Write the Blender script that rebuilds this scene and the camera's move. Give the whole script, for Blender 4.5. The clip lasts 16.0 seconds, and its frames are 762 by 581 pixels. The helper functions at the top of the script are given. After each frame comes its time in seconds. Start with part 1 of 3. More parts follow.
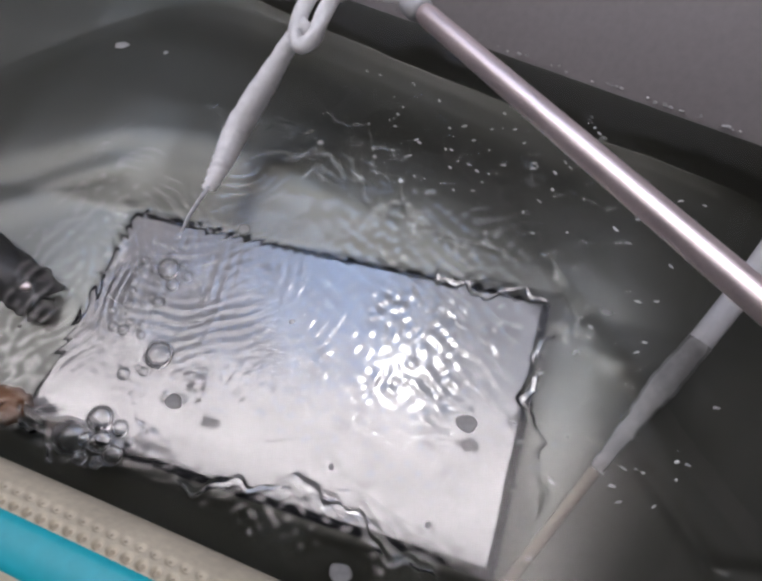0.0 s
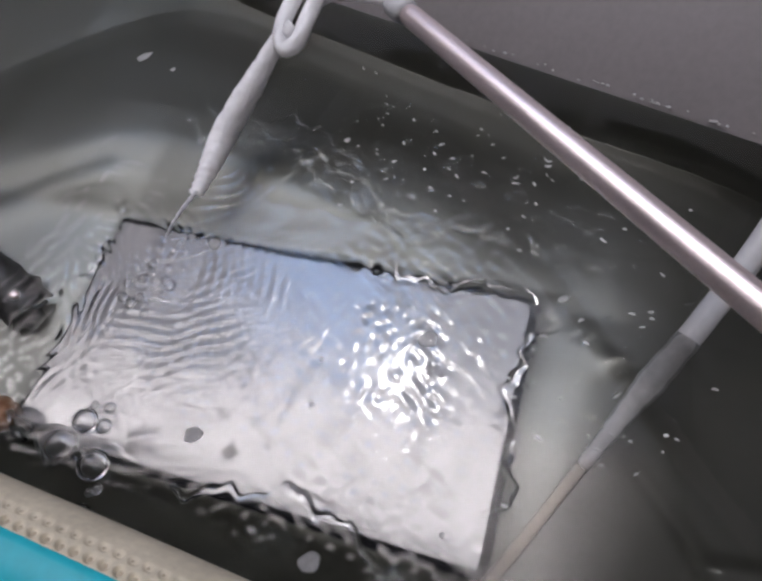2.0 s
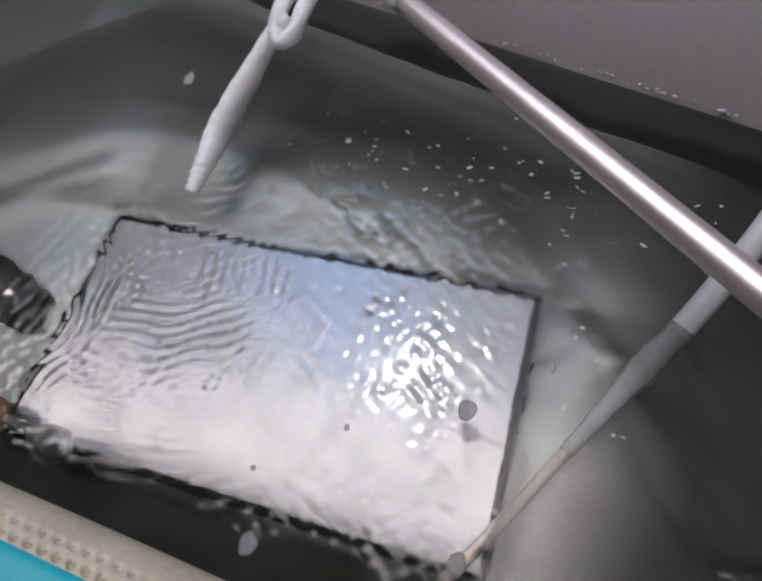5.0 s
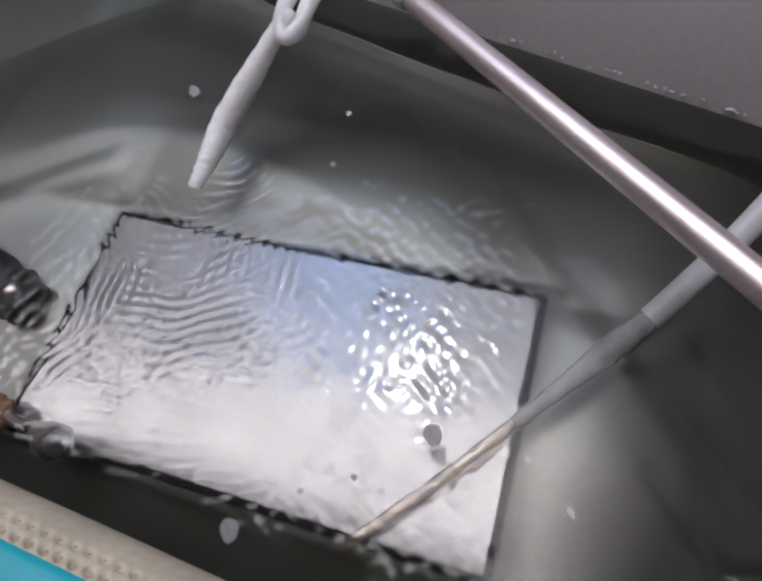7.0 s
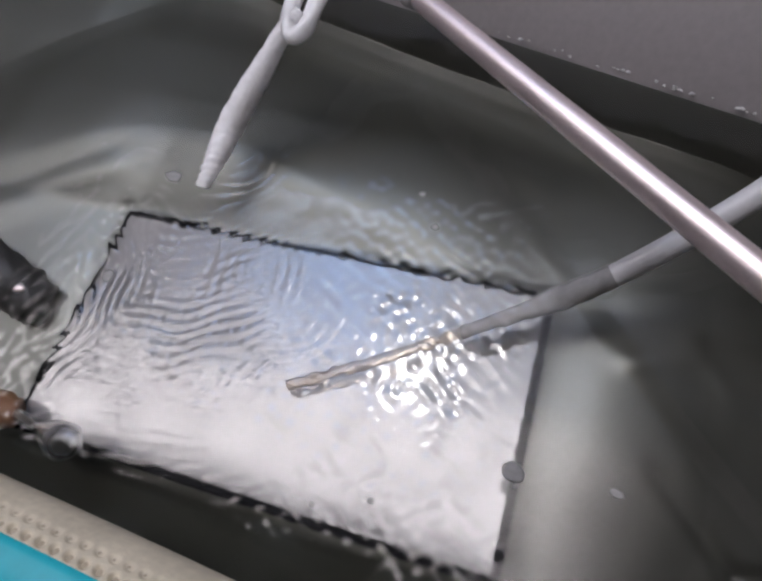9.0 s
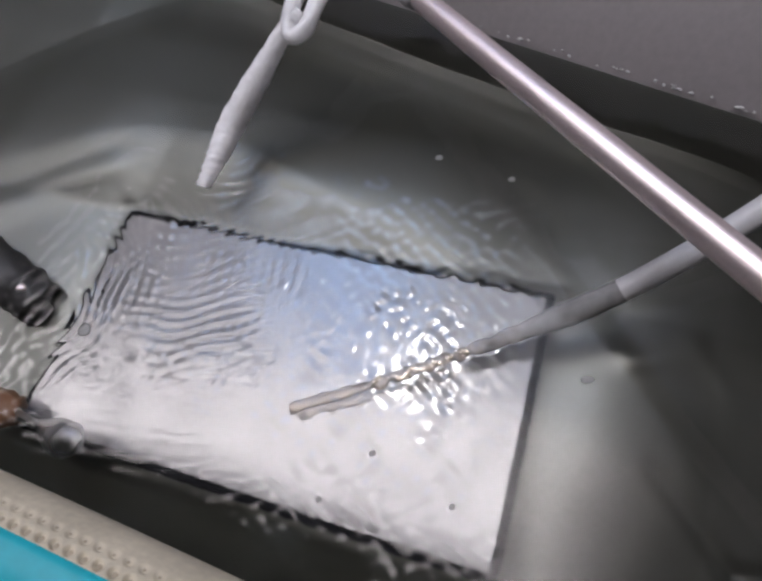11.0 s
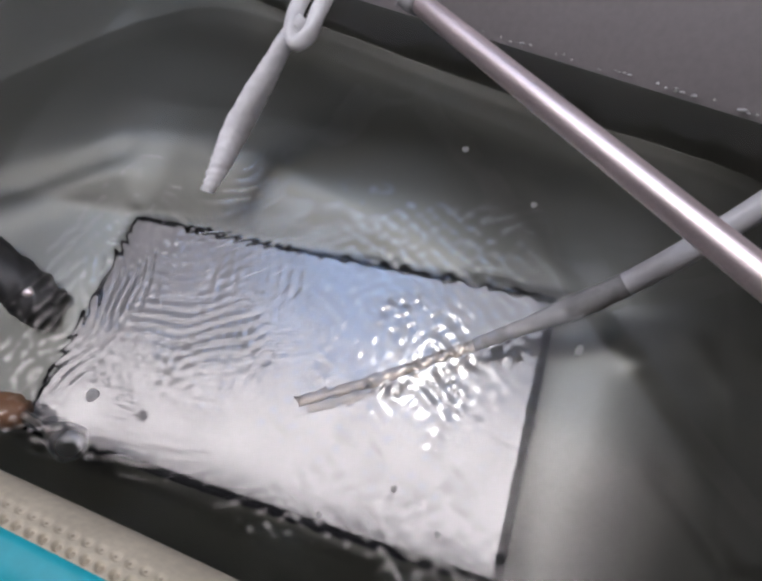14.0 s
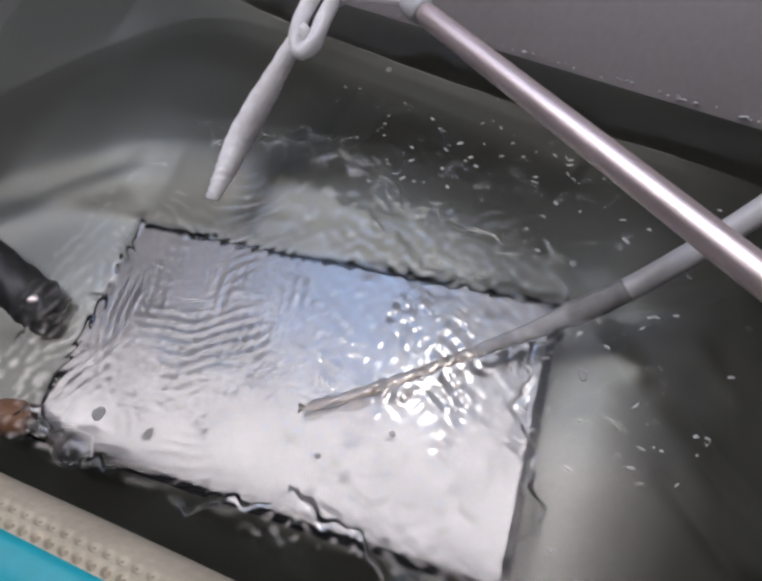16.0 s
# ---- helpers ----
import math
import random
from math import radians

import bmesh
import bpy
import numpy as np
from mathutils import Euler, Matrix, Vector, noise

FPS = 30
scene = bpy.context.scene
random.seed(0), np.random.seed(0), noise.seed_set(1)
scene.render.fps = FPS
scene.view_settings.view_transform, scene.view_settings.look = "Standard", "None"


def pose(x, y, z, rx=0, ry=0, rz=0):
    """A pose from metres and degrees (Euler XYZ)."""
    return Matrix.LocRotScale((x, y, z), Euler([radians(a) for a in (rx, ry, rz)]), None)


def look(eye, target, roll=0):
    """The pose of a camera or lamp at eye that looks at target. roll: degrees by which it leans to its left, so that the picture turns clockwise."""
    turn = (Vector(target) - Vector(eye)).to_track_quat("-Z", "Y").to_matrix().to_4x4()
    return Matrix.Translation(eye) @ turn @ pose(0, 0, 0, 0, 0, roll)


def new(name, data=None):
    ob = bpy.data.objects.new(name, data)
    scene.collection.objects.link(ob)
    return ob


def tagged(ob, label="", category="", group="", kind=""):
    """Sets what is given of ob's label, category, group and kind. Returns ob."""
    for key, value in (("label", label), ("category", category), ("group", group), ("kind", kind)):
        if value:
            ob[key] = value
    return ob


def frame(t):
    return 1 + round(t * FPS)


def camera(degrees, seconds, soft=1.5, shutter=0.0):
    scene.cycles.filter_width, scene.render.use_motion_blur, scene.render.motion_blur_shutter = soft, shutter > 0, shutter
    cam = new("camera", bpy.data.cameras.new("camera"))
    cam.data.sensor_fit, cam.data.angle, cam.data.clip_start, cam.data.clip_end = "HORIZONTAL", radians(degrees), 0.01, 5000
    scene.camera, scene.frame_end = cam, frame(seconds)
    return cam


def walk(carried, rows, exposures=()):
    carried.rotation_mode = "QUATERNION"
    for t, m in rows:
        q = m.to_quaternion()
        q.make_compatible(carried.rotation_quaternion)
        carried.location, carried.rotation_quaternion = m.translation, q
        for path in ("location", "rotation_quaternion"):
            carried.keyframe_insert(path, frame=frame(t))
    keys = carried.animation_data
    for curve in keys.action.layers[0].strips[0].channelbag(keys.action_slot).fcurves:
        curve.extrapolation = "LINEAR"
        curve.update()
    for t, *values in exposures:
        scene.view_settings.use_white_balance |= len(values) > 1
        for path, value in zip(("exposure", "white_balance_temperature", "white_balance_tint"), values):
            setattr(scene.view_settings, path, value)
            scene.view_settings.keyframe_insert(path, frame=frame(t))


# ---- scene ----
cam = camera(68, 16.0, soft=3.0)
PATH = [
    (0, (0.05572, -0.03466, 0.14034), (0.01929, 0.02381, 0.00709), -16.410),
    (0.5, (0.05612, -0.03479, 0.14015), (0.01861, 0.02469, 0.00766), -16.886),
    (1, (0.05692, -0.03437, 0.13975), (0.01925, 0.02540, 0.00743), -17.078),
    (1.5, (0.05781, -0.03453, 0.13919), (0.02057, 0.02557, 0.00690), -16.837),
    (2, (0.05928, -0.03407, 0.13863), (0.02203, 0.02545, 0.00608), -17.476),
    (2.5, (0.05893, -0.03413, 0.13844), (0.02214, 0.02559, 0.00586), -16.857),
    (3, (0.05995, -0.03393, 0.13751), (0.02234, 0.02574, 0.00513), -17.840),
    (3.5, (0.06045, -0.03339, 0.13677), (0.02229, 0.02576, 0.00431), -18.500),
    (4, (0.06066, -0.03314, 0.13589), (0.02193, 0.02589, 0.00355), -18.952),
    (6.5, (0.05982, -0.03186, 0.13461), (0.02080, 0.02613, 0.00189), -19.201),
    (7, (0.05936, -0.03225, 0.13422), (0.02038, 0.02591, 0.00156), -19.015),
    (7.5, (0.05897, -0.03254, 0.13411), (0.01939, 0.02551, 0.00158), -19.435),
    (8, (0.05911, -0.03253, 0.13469), (0.01935, 0.02516, 0.00206), -19.729),
    (8.5, (0.05936, -0.03217, 0.13433), (0.01892, 0.02527, 0.00179), -20.201),
    (9, (0.05872, -0.03200, 0.13449), (0.01866, 0.02529, 0.00178), -19.920),
    (11.5, (0.05998, -0.03305, 0.13455), (0.01901, 0.02451, 0.00223), -20.366),
    (12, (0.06020, -0.03391, 0.13469), (0.01907, 0.02390, 0.00253), -20.340),
    (12.5, (0.06020, -0.03360, 0.13490), (0.01892, 0.02435, 0.00285), -20.400),
    (13, (0.06008, -0.03316, 0.13451), (0.01814, 0.02500, 0.00276), -20.773),
    (13.5, (0.06041, -0.03291, 0.13443), (0.01804, 0.02522, 0.00280), -21.101),
    (14, (0.06082, -0.03267, 0.13452), (0.01809, 0.02539, 0.00298), -21.315),
    (14.5, (0.06044, -0.03334, 0.13493), (0.01803, 0.02503, 0.00342), -20.869),
    (15, (0.06066, -0.03399, 0.13501), (0.01766, 0.02526, 0.00409), -20.916),
    (15.5, (0.06057, -0.03368, 0.13523), (0.01735, 0.02572, 0.00445), -20.898),
    (16, (0.06014, -0.03378, 0.13460), (0.01679, 0.02638, 0.00420), -20.875),
]
walk(cam, [(t, look(eye, target, roll)) for t, eye, target, roll in PATH])

# ---- light: daylight through an assumed roof window above the tub, a hazy high sun ----
SUN_WAY = Vector((-0.13, 0.205, 0.97)).normalized()
world = bpy.data.worlds.new("world")
scene.world = world
world.use_nodes = True
wn = world.node_tree
sky = wn.nodes.new("ShaderNodeTexSky")
sky.sky_type = "NISHITA"
sky.sun_disc = False
sky.sun_elevation = math.asin(SUN_WAY.z)
sky.sun_rotation = math.atan2(SUN_WAY.x, SUN_WAY.y)
sky.air_density, sky.dust_density, sky.ozone_density = 1.0, 2.5, 1.0
wn.links.new(sky.outputs[0], wn.nodes["Background"].inputs[0])
wn.nodes["Background"].inputs[1].default_value = 0.15
sun = new("sun", bpy.data.lights.new("sun", "SUN"))
sun.data.energy, sun.data.angle, sun.data.color = 0.14, radians(1.4), (1.0, 0.97, 0.97)
sun.matrix_basis = look(SUN_WAY * 2, (0, 0, 0))
# glowing panel past the assumed roof window: bright cloud, with blue sky behind it, fading out towards its edges
CEILING_Z = 1.7
SKY_LEVEL = 1.31


def sky_material():
    m = bpy.data.materials.new("cloudy_sky")
    m.use_nodes = True
    n, l = m.node_tree.nodes, m.node_tree.links
    n.clear()
    xyz = n.new("ShaderNodeSeparateXYZ")
    l.new(n.new("ShaderNodeTexCoord").outputs["Object"], xyz.inputs[0])

    def soft(axis, a, b):
        """0 at a, 1 at b, along x or y."""
        r = n.new("ShaderNodeMapRange")
        r.interpolation_type = "SMOOTHSTEP"
        l.new(xyz.outputs[axis], r.inputs["Value"])
        r.inputs["From Min"].default_value, r.inputs["From Max"].default_value = min(a, b), max(a, b)
        r.inputs["To Min"].default_value, r.inputs["To Max"].default_value = (0, 1) if a < b else (1, 0)
        return r.outputs[0]

    def times(p, q):
        r = n.new("ShaderNodeMath")
        r.operation = "MULTIPLY"
        l.new(p, r.inputs[0])
        l.new(q, r.inputs[1])
        return r.outputs[0]

    def blend(fac, p, q):
        r = n.new("ShaderNodeMix")
        r.data_type = "RGBA"
        l.new(fac, r.inputs["Factor"])
        for value, slot in ((p, r.inputs["A"]), (q, r.inputs["B"])):
            if isinstance(value, tuple):
                slot.default_value = (*value, 1)
            else:
                l.new(value, slot)
        return r.outputs["Result"]
    grey, blue, pale = (1.10, 1.02, 1.12), (2.05, 2.70, 4.25), (1.85, 1.88, 2.20)
    white, dull = (5.38, 4.98, 5.18), (2.35, 2.2, 2.3)
    high = blend(soft("X", -0.55, -0.15), blend(soft("X", -1.35, -0.95), grey, blue), pale)
    low = blend(times(soft("X", -1.0, -1.45), soft("Y", 0.10, 0.35)), white, dull)
    both = blend(soft("Y", 0.36, 0.60), low, high)
    edge = times(times(soft("X", 0.62, 0.15), soft("X", -2.0, -1.75)), times(soft("Y", -0.06, 0.05), soft("Y", 1.15, 0.92)))
    em, out = n.new("ShaderNodeEmission"), n.new("ShaderNodeOutputMaterial")
    l.new(blend(edge, (0.0, 0.0, 0.0), both), em.inputs["Color"])
    em.inputs["Strength"].default_value = SKY_LEVEL
    l.new(em.outputs[0], out.inputs["Surface"])
    return m


sky_mesh = bpy.data.meshes.new("sky_backdrop")
sky_mesh.from_pydata([(-2.0, -0.06, 0), (-2.0, 1.15, 0), (0.62, 1.15, 0), (0.62, -0.06, 0)], [], [(0, 1, 2, 3)])
sky_mesh.materials.append(sky_material())
backdrop = tagged(new("sky_backdrop", sky_mesh), "glowing panel standing for cloud and blue sky past an assumed roof window", "sky", kind="structure")
backdrop.location = (0, 0, CEILING_Z + 0.09)
backdrop.visible_shadow = False
# small disc lamp added below the sky panel to give sun glints
glare = new("glint_lamp", bpy.data.lights.new("glint_lamp", "AREA"))
glare.data.shape, glare.data.size, glare.data.energy = "DISK", 0.034, 0.13
glare.matrix_basis = pose(SUN_WAY.x / SUN_WAY.z * CEILING_Z, SUN_WAY.y / SUN_WAY.z * CEILING_Z, CEILING_Z + 0.03)
scene.view_settings.exposure = 0.0


# ---- materials ----
def material(name, color, rough=0.5, metal=0.0, vary=0.15, grain=400.0, stain=40.0, bump=0.1, tint=None, **extra):
    """A principled surface: fine grain and broad stains in colour and gloss, and fine relief. Sizes are per metre."""
    m = bpy.data.materials.new(name)
    m.use_nodes = True
    nt = m.node_tree
    n, l = nt.nodes, nt.links
    b = n["Principled BSDF"]
    co = n.new("ShaderNodeTexCoord")
    fine, broad = n.new("ShaderNodeTexNoise"), n.new("ShaderNodeTexNoise")
    fine.inputs["Scale"].default_value, fine.inputs["Detail"].default_value = grain, 4
    broad.inputs["Scale"].default_value, broad.inputs["Detail"].default_value = stain, 5
    for node in (fine, broad):
        l.new(co.outputs["Object"], node.inputs["Vector"])
    add = n.new("ShaderNodeMath")
    add.operation = "ADD"
    l.new(fine.outputs["Fac"], add.inputs[0])
    l.new(broad.outputs["Fac"], add.inputs[1])
    ramp = n.new("ShaderNodeMapRange")
    ramp.inputs["From Min"].default_value, ramp.inputs["From Max"].default_value = 0.6, 1.4
    l.new(add.outputs[0], ramp.inputs["Value"])
    mix = n.new("ShaderNodeMix")
    mix.data_type = "RGBA"
    other = tint if tint else tuple(c * (1 - 2 * vary) for c in color)
    mix.inputs["A"].default_value = (*other, 1)
    mix.inputs["B"].default_value = (*[min(1, c * (1 + vary)) for c in color], 1)
    l.new(ramp.outputs[0], mix.inputs["Factor"])
    l.new(mix.outputs["Result"], b.inputs["Base Color"])
    gloss = n.new("ShaderNodeMapRange")
    gloss.inputs["To Min"].default_value, gloss.inputs["To Max"].default_value = rough * 0.85, min(1, rough * 1.15)
    l.new(broad.outputs["Fac"], gloss.inputs["Value"])
    l.new(gloss.outputs[0], b.inputs["Roughness"])
    b.inputs["Metallic"].default_value = metal
    if bump:
        bp = n.new("ShaderNodeBump")
        bp.inputs["Strength"].default_value, bp.inputs["Distance"].default_value = bump, 0.0005
        l.new(fine.outputs["Fac"], bp.inputs["Height"])
        l.new(bp.outputs[0], b.inputs["Normal"])
    for key, value in extra.items():
        b.inputs[key.replace("_", " ")].default_value = value
    return m


def clear(name, color, rough, ior):
    """Clear water, glass or soft plastic that light passes through."""
    m = bpy.data.materials.new(name)
    m.use_nodes = True
    b = m.node_tree.nodes["Principled BSDF"]
    b.inputs["Base Color"].default_value = (*color, 1)
    b.inputs["Roughness"].default_value, b.inputs["IOR"].default_value = rough, ior
    b.inputs["Transmission Weight"].default_value = 1
    return m


WATER = clear("water", (0.955, 0.965, 0.96), 0.02, 1.333)
CHOP = clear("choppy_water", (0.955, 0.965, 0.96), 0.04, 1.333)
BUBBLE = clear("bubble_film", (0.97, 0.97, 0.97), 0.02, 1.333)
GLINT = material("pale_glint", (0.6, 0.6, 0.6), 0.15, vary=0.1, bump=0.0)
GLASS = clear("clear_plastic", (0.72, 0.73, 0.74), 0.34, 1.36)
LINER = material("black_liner", (0.021, 0.0205, 0.0185), 0.32, vary=0.2, grain=700, stain=28, bump=0.01, tint=(0.017, 0.0175, 0.013), Specular_IOR_Level=0.82, IOR=1.55, Specular_Tint=(0.98, 1.0, 0.92, 1.0))
TUB = material("grey_tub", (0.47, 0.445, 0.46), 0.55, vary=0.06, grain=500, stain=15, bump=0.1)
PLATE = material("polished_plate", (0.11, 0.107, 0.109), 0.10, 0.0, vary=0.02, grain=300, stain=25, bump=0.0, Specular_IOR_Level=0.88, IOR=1.55)
EDGE = material("black_edge", (0.008, 0.008, 0.009), 0.6, vary=0.2, grain=900, bump=0.1, Specular_IOR_Level=0.05)
STEEL = material("polished_steel", (0.94, 0.82, 0.82), 0.46, 1.0, vary=0.06, grain=1500, stain=60, bump=0.04)
SILICONE = material("milky_silicone", (0.92, 0.905, 0.92), 0.40, vary=0.08, grain=420, stain=120, bump=0.5, Subsurface_Weight=1.0, Subsurface_Radius=(1.0, 1.0, 1.0), Subsurface_Scale=0.006)
HAZY = material("hazy_tube", (0.56, 0.56, 0.575), 0.35, vary=0.06, grain=500, stain=80, bump=0.08)
SLEEVE = material("grey_sleeve", (0.40, 0.40, 0.395), 0.4, vary=0.15, grain=500, stain=150, bump=0.1, Transmission_Weight=0.5, IOR=1.2)
CREAM_TUBE = material("cream_tube", (0.80, 0.71, 0.61), 0.2, vary=0.04, grain=500, stain=120, bump=0.05, Transmission_Weight=0.95, IOR=1.14)
BEIGE = material("beige_hose", (0.60, 0.54, 0.415), 0.6, vary=0.1, grain=700, stain=90, bump=0.15)
CELL_SHADE = material("cell_shade", (0.44, 0.38, 0.29), 0.8, vary=0.15, grain=700, stain=90, bump=0.1)
TURQUOISE = material("turquoise_stripe", (0.012, 0.42, 0.51), 0.5, vary=0.06, grain=500, stain=90, bump=0.08)
RUBBER = material("black_rubber", (0.02, 0.02, 0.02), 0.45, vary=0.3, grain=600, stain=150, bump=0.3)
RUST = material("rusty_brass", (0.13, 0.068, 0.034), 0.55, 0.2, vary=0.3, grain=900, stain=300, bump=0.4, tint=(0.12, 0.05, 0.02))
FLAKE = material("grey_flake", (0.46, 0.46, 0.46), 0.4, vary=0.15, grain=900, stain=200, bump=0.2, Transmission_Weight=0.55, IOR=1.08)
WALL = material("dim_wall", (0.24, 0.235, 0.23), 0.8, vary=0.08, grain=60, stain=2, bump=0.2)
PALE = material("pale_scrap", (0.30, 0.30, 0.29), 0.5, vary=0.12, grain=900, stain=200, bump=0.3)
TABLE = material("dark_table", (0.10, 0.10, 0.10), 0.6, vary=0.2, grain=300, stain=10, bump=0.1)


# ---- building helpers ----
def link(name, verts, faces, mat, parent=None, label="", smooth=True):
    me = bpy.data.meshes.new(name)
    me.from_pydata([tuple(v) for v in verts], [], faces)
    if smooth:
        me.polygons.foreach_set("use_smooth", [True] * len(me.polygons))
    me.materials.append(mat)
    me.update()
    ob = new(name, me)
    ob.parent = parent
    if label:
        ob["label"] = label
    return ob


def part(name, bm, mat, parent, label="", smooth=True):
    me = bpy.data.meshes.new(name)
    bm.to_mesh(me)
    bm.free()
    if smooth:
        me.polygons.foreach_set("use_smooth", [True] * len(me.polygons))
    me.materials.append(mat)
    ob = new(name, me)
    ob.parent = parent
    if label:
        ob["label"] = label
    return ob


def smooth_line(points, steps=8):
    """A Catmull-Rom line through the points."""
    p = [Vector(q) for q in points]
    p = [p[0] * 2 - p[1]] + p + [p[-1] * 2 - p[-2]]
    out = []
    for i in range(1, len(p) - 2):
        a, b, c, d = p[i - 1:i + 3]
        for k in range(steps):
            s = k / steps
            out.append(0.5 * (2 * b + (c - a) * s + (2 * a - 5 * b + 4 * c - d) * s * s + (3 * b - a - 3 * c + d) * s ** 3))
    out.append(p[-2])
    return out


def sweep(line, radius, sides=20, bumps=None, caps=True):
    """A round tube along a line. radius: a number, or a function of the share of the way. bumps(share, angle) adds to it."""
    n = len(line)
    verts, faces = [], []
    side = None
    for i, p in enumerate(line):
        d = (line[min(i + 1, n - 1)] - line[max(i - 1, 0)]).normalized()
        if side is None:
            side = d.cross(Vector((0, 0, 1)))
            if side.length < 1e-3:
                side = Vector((1, 0, 0))
        side = (side - d * side.dot(d)).normalized()
        up = side.cross(d)
        s = i / (n - 1)
        r0 = radius(s) if callable(radius) else radius
        for k in range(sides):
            a = 2 * math.pi * k / sides
            r = r0 + (bumps(s, a) if bumps else 0)
            verts.append(p + side * (r * math.cos(a)) + up * (r * math.sin(a)))
    for i in range(n - 1):
        for k in range(sides):
            a, b = i * sides + k, i * sides + (k + 1) % sides
            faces.append((a, b, b + sides, a + sides))
    if caps:
        faces.append(tuple(range(sides))[::-1])
        faces.append(tuple(range((n - 1) * sides, n * sides)))
    return verts, faces


def slab(x0, x1, y0, y1, z0, z1, bevel=0.0006, segments=2):
    bm = bmesh.new()
    bmesh.ops.create_cube(bm, size=1)
    for v in bm.verts:
        v.co = Vector(((x0 + x1) / 2 + v.co.x * (x1 - x0), (y0 + y1) / 2 + v.co.y * (y1 - y0), (z0 + z1) / 2 + v.co.z * (z1 - z0)))
    bmesh.ops.bevel(bm, geom=bm.edges[:], offset=bevel, segments=segments, affect="EDGES")
    return bm


def empty(name, at=(0, 0, 0)):
    ob = new(name)
    ob.location = at
    ob.empty_display_size = 0.005
    return ob


def waves(x, y, size, seed, count=14):
    """Smooth random height field, about -1 to 1, with bumps of the given size."""
    rng = np.random.RandomState(seed)
    out = np.zeros_like(x)
    for _ in range(count):
        a, k, ph = rng.uniform(0, 2 * np.pi), 2 * np.pi / (size * rng.uniform(0.75, 1.5)), rng.uniform(0, 2 * np.pi)
        out += np.sin(k * (x * np.cos(a) + y * np.sin(a)) + ph)
    return out / math.sqrt(count) * 0.8


# ---- the tub ----
WATER_Z = 0.012
PLATE_Z = -0.004
FLOOR_Z = -0.0085
CORNERS = [(-0.25, -0.056), (0.17, -0.056), (0.17, 0.0682), (-0.25, 0.1991)]


def quad_grid(nu, nv, grow):
    """Points of an even grid over the tub's plan, grown outwards."""
    c = np.array(CORNERS) + np.array([(-grow, -grow), (grow, -grow), (grow, grow), (-grow, grow)])
    u, v = np.meshgrid(np.linspace(0, 1, nu), np.linspace(0, 1, nv))
    x = (c[0, 0] * (1 - u) + c[1, 0] * u) * (1 - v) + (c[3, 0] * (1 - u) + c[2, 0] * u) * v
    y = (c[0, 1] * (1 - u) + c[1, 1] * u) * (1 - v) + (c[3, 1] * (1 - u) + c[2, 1] * u) * v
    return u, v, x, y


def sheet(name, nu, nv, x, y, z, mat, parent=None):
    idx = np.arange(nu * nv).reshape(nv, nu)
    faces = np.stack([idx[:-1, :-1], idx[:-1, 1:], idx[1:, 1:], idx[1:, :-1]], -1).reshape(-1, 4)
    me = bpy.data.meshes.new(name)
    me.from_pydata(np.stack([x, y, z], -1).reshape(-1, 3).tolist(), [], faces.tolist())
    me.polygons.foreach_set("use_smooth", [True] * len(me.polygons))
    me.materials.append(mat)
    ob = new(name, me)
    ob.parent = parent
    return ob


def ridge(x, y, a, b, width):
    """1 on the line from a to b, falling off to 0 at the given width."""
    ax, ay, bx, by = *a, *b
    dx, dy = bx - ax, by - ay
    s = np.clip(((x - ax) * dx + (y - ay) * dy) / (dx * dx + dy * dy), 0, 1)
    d = np.hypot(x - ax - s * dx, y - ay - s * dy)
    return np.exp(-(d / width) ** 2)


def make_tub():
    tub = tagged(empty("washing_tub"), "grey plastic tub filled with clear water", "tub")
    top = [0.035, 0.052, 0.085, 0.06]
    for i in range(4):
        (ax, ay), (bx, by) = CORNERS[i], CORNERS[(i + 1) % 4]
        d = Vector((bx - ax, by - ay, 0)).normalized()
        out = Vector((d.y, -d.x, 0)) * 0.014
        a, b = Vector((ax, ay, 0)) - d * 0.012, Vector((bx, by, 0)) + d * 0.012
        n = 40
        bm = bmesh.new()
        rows = []
        for k in range(n + 1):
            p = a.lerp(b, k / n) + out.normalized() * 0.0006 * math.sin(k * 0.9 + i)
            lean = (0.1, 0.1, 0.75, 0.2)[i]
            sec = [(0, -0.022), (0, 0.012), (lean * (top[i] - 0.015), top[i] - 0.003), (0.003 + lean * (top[i] - 0.012), top[i]), (0.011 + lean * (top[i] - 0.012), top[i]), (0.014 + lean * (top[i] - 0.015), top[i] - 0.003), (0.014, 0.008), (0.014, -0.022)]
            rows.append([bm.verts.new(p + out.normalized() * o + Vector((0, 0, z))) for o, z in sec])
        for r, s in zip(rows, rows[1:]):
            for j in range(7):
                bm.faces.new((r[j], s[j], s[j + 1], r[j + 1]))
        bm.faces.new(rows[0])
        bm.faces.new(rows[-1][::-1])
        part("side_wall", bm, TUB, tub)
    part("bottom", slab(-0.262, 0.182, -0.068, 0.211, -0.026, -0.0215), TUB, tub, smooth=False)
    return tub


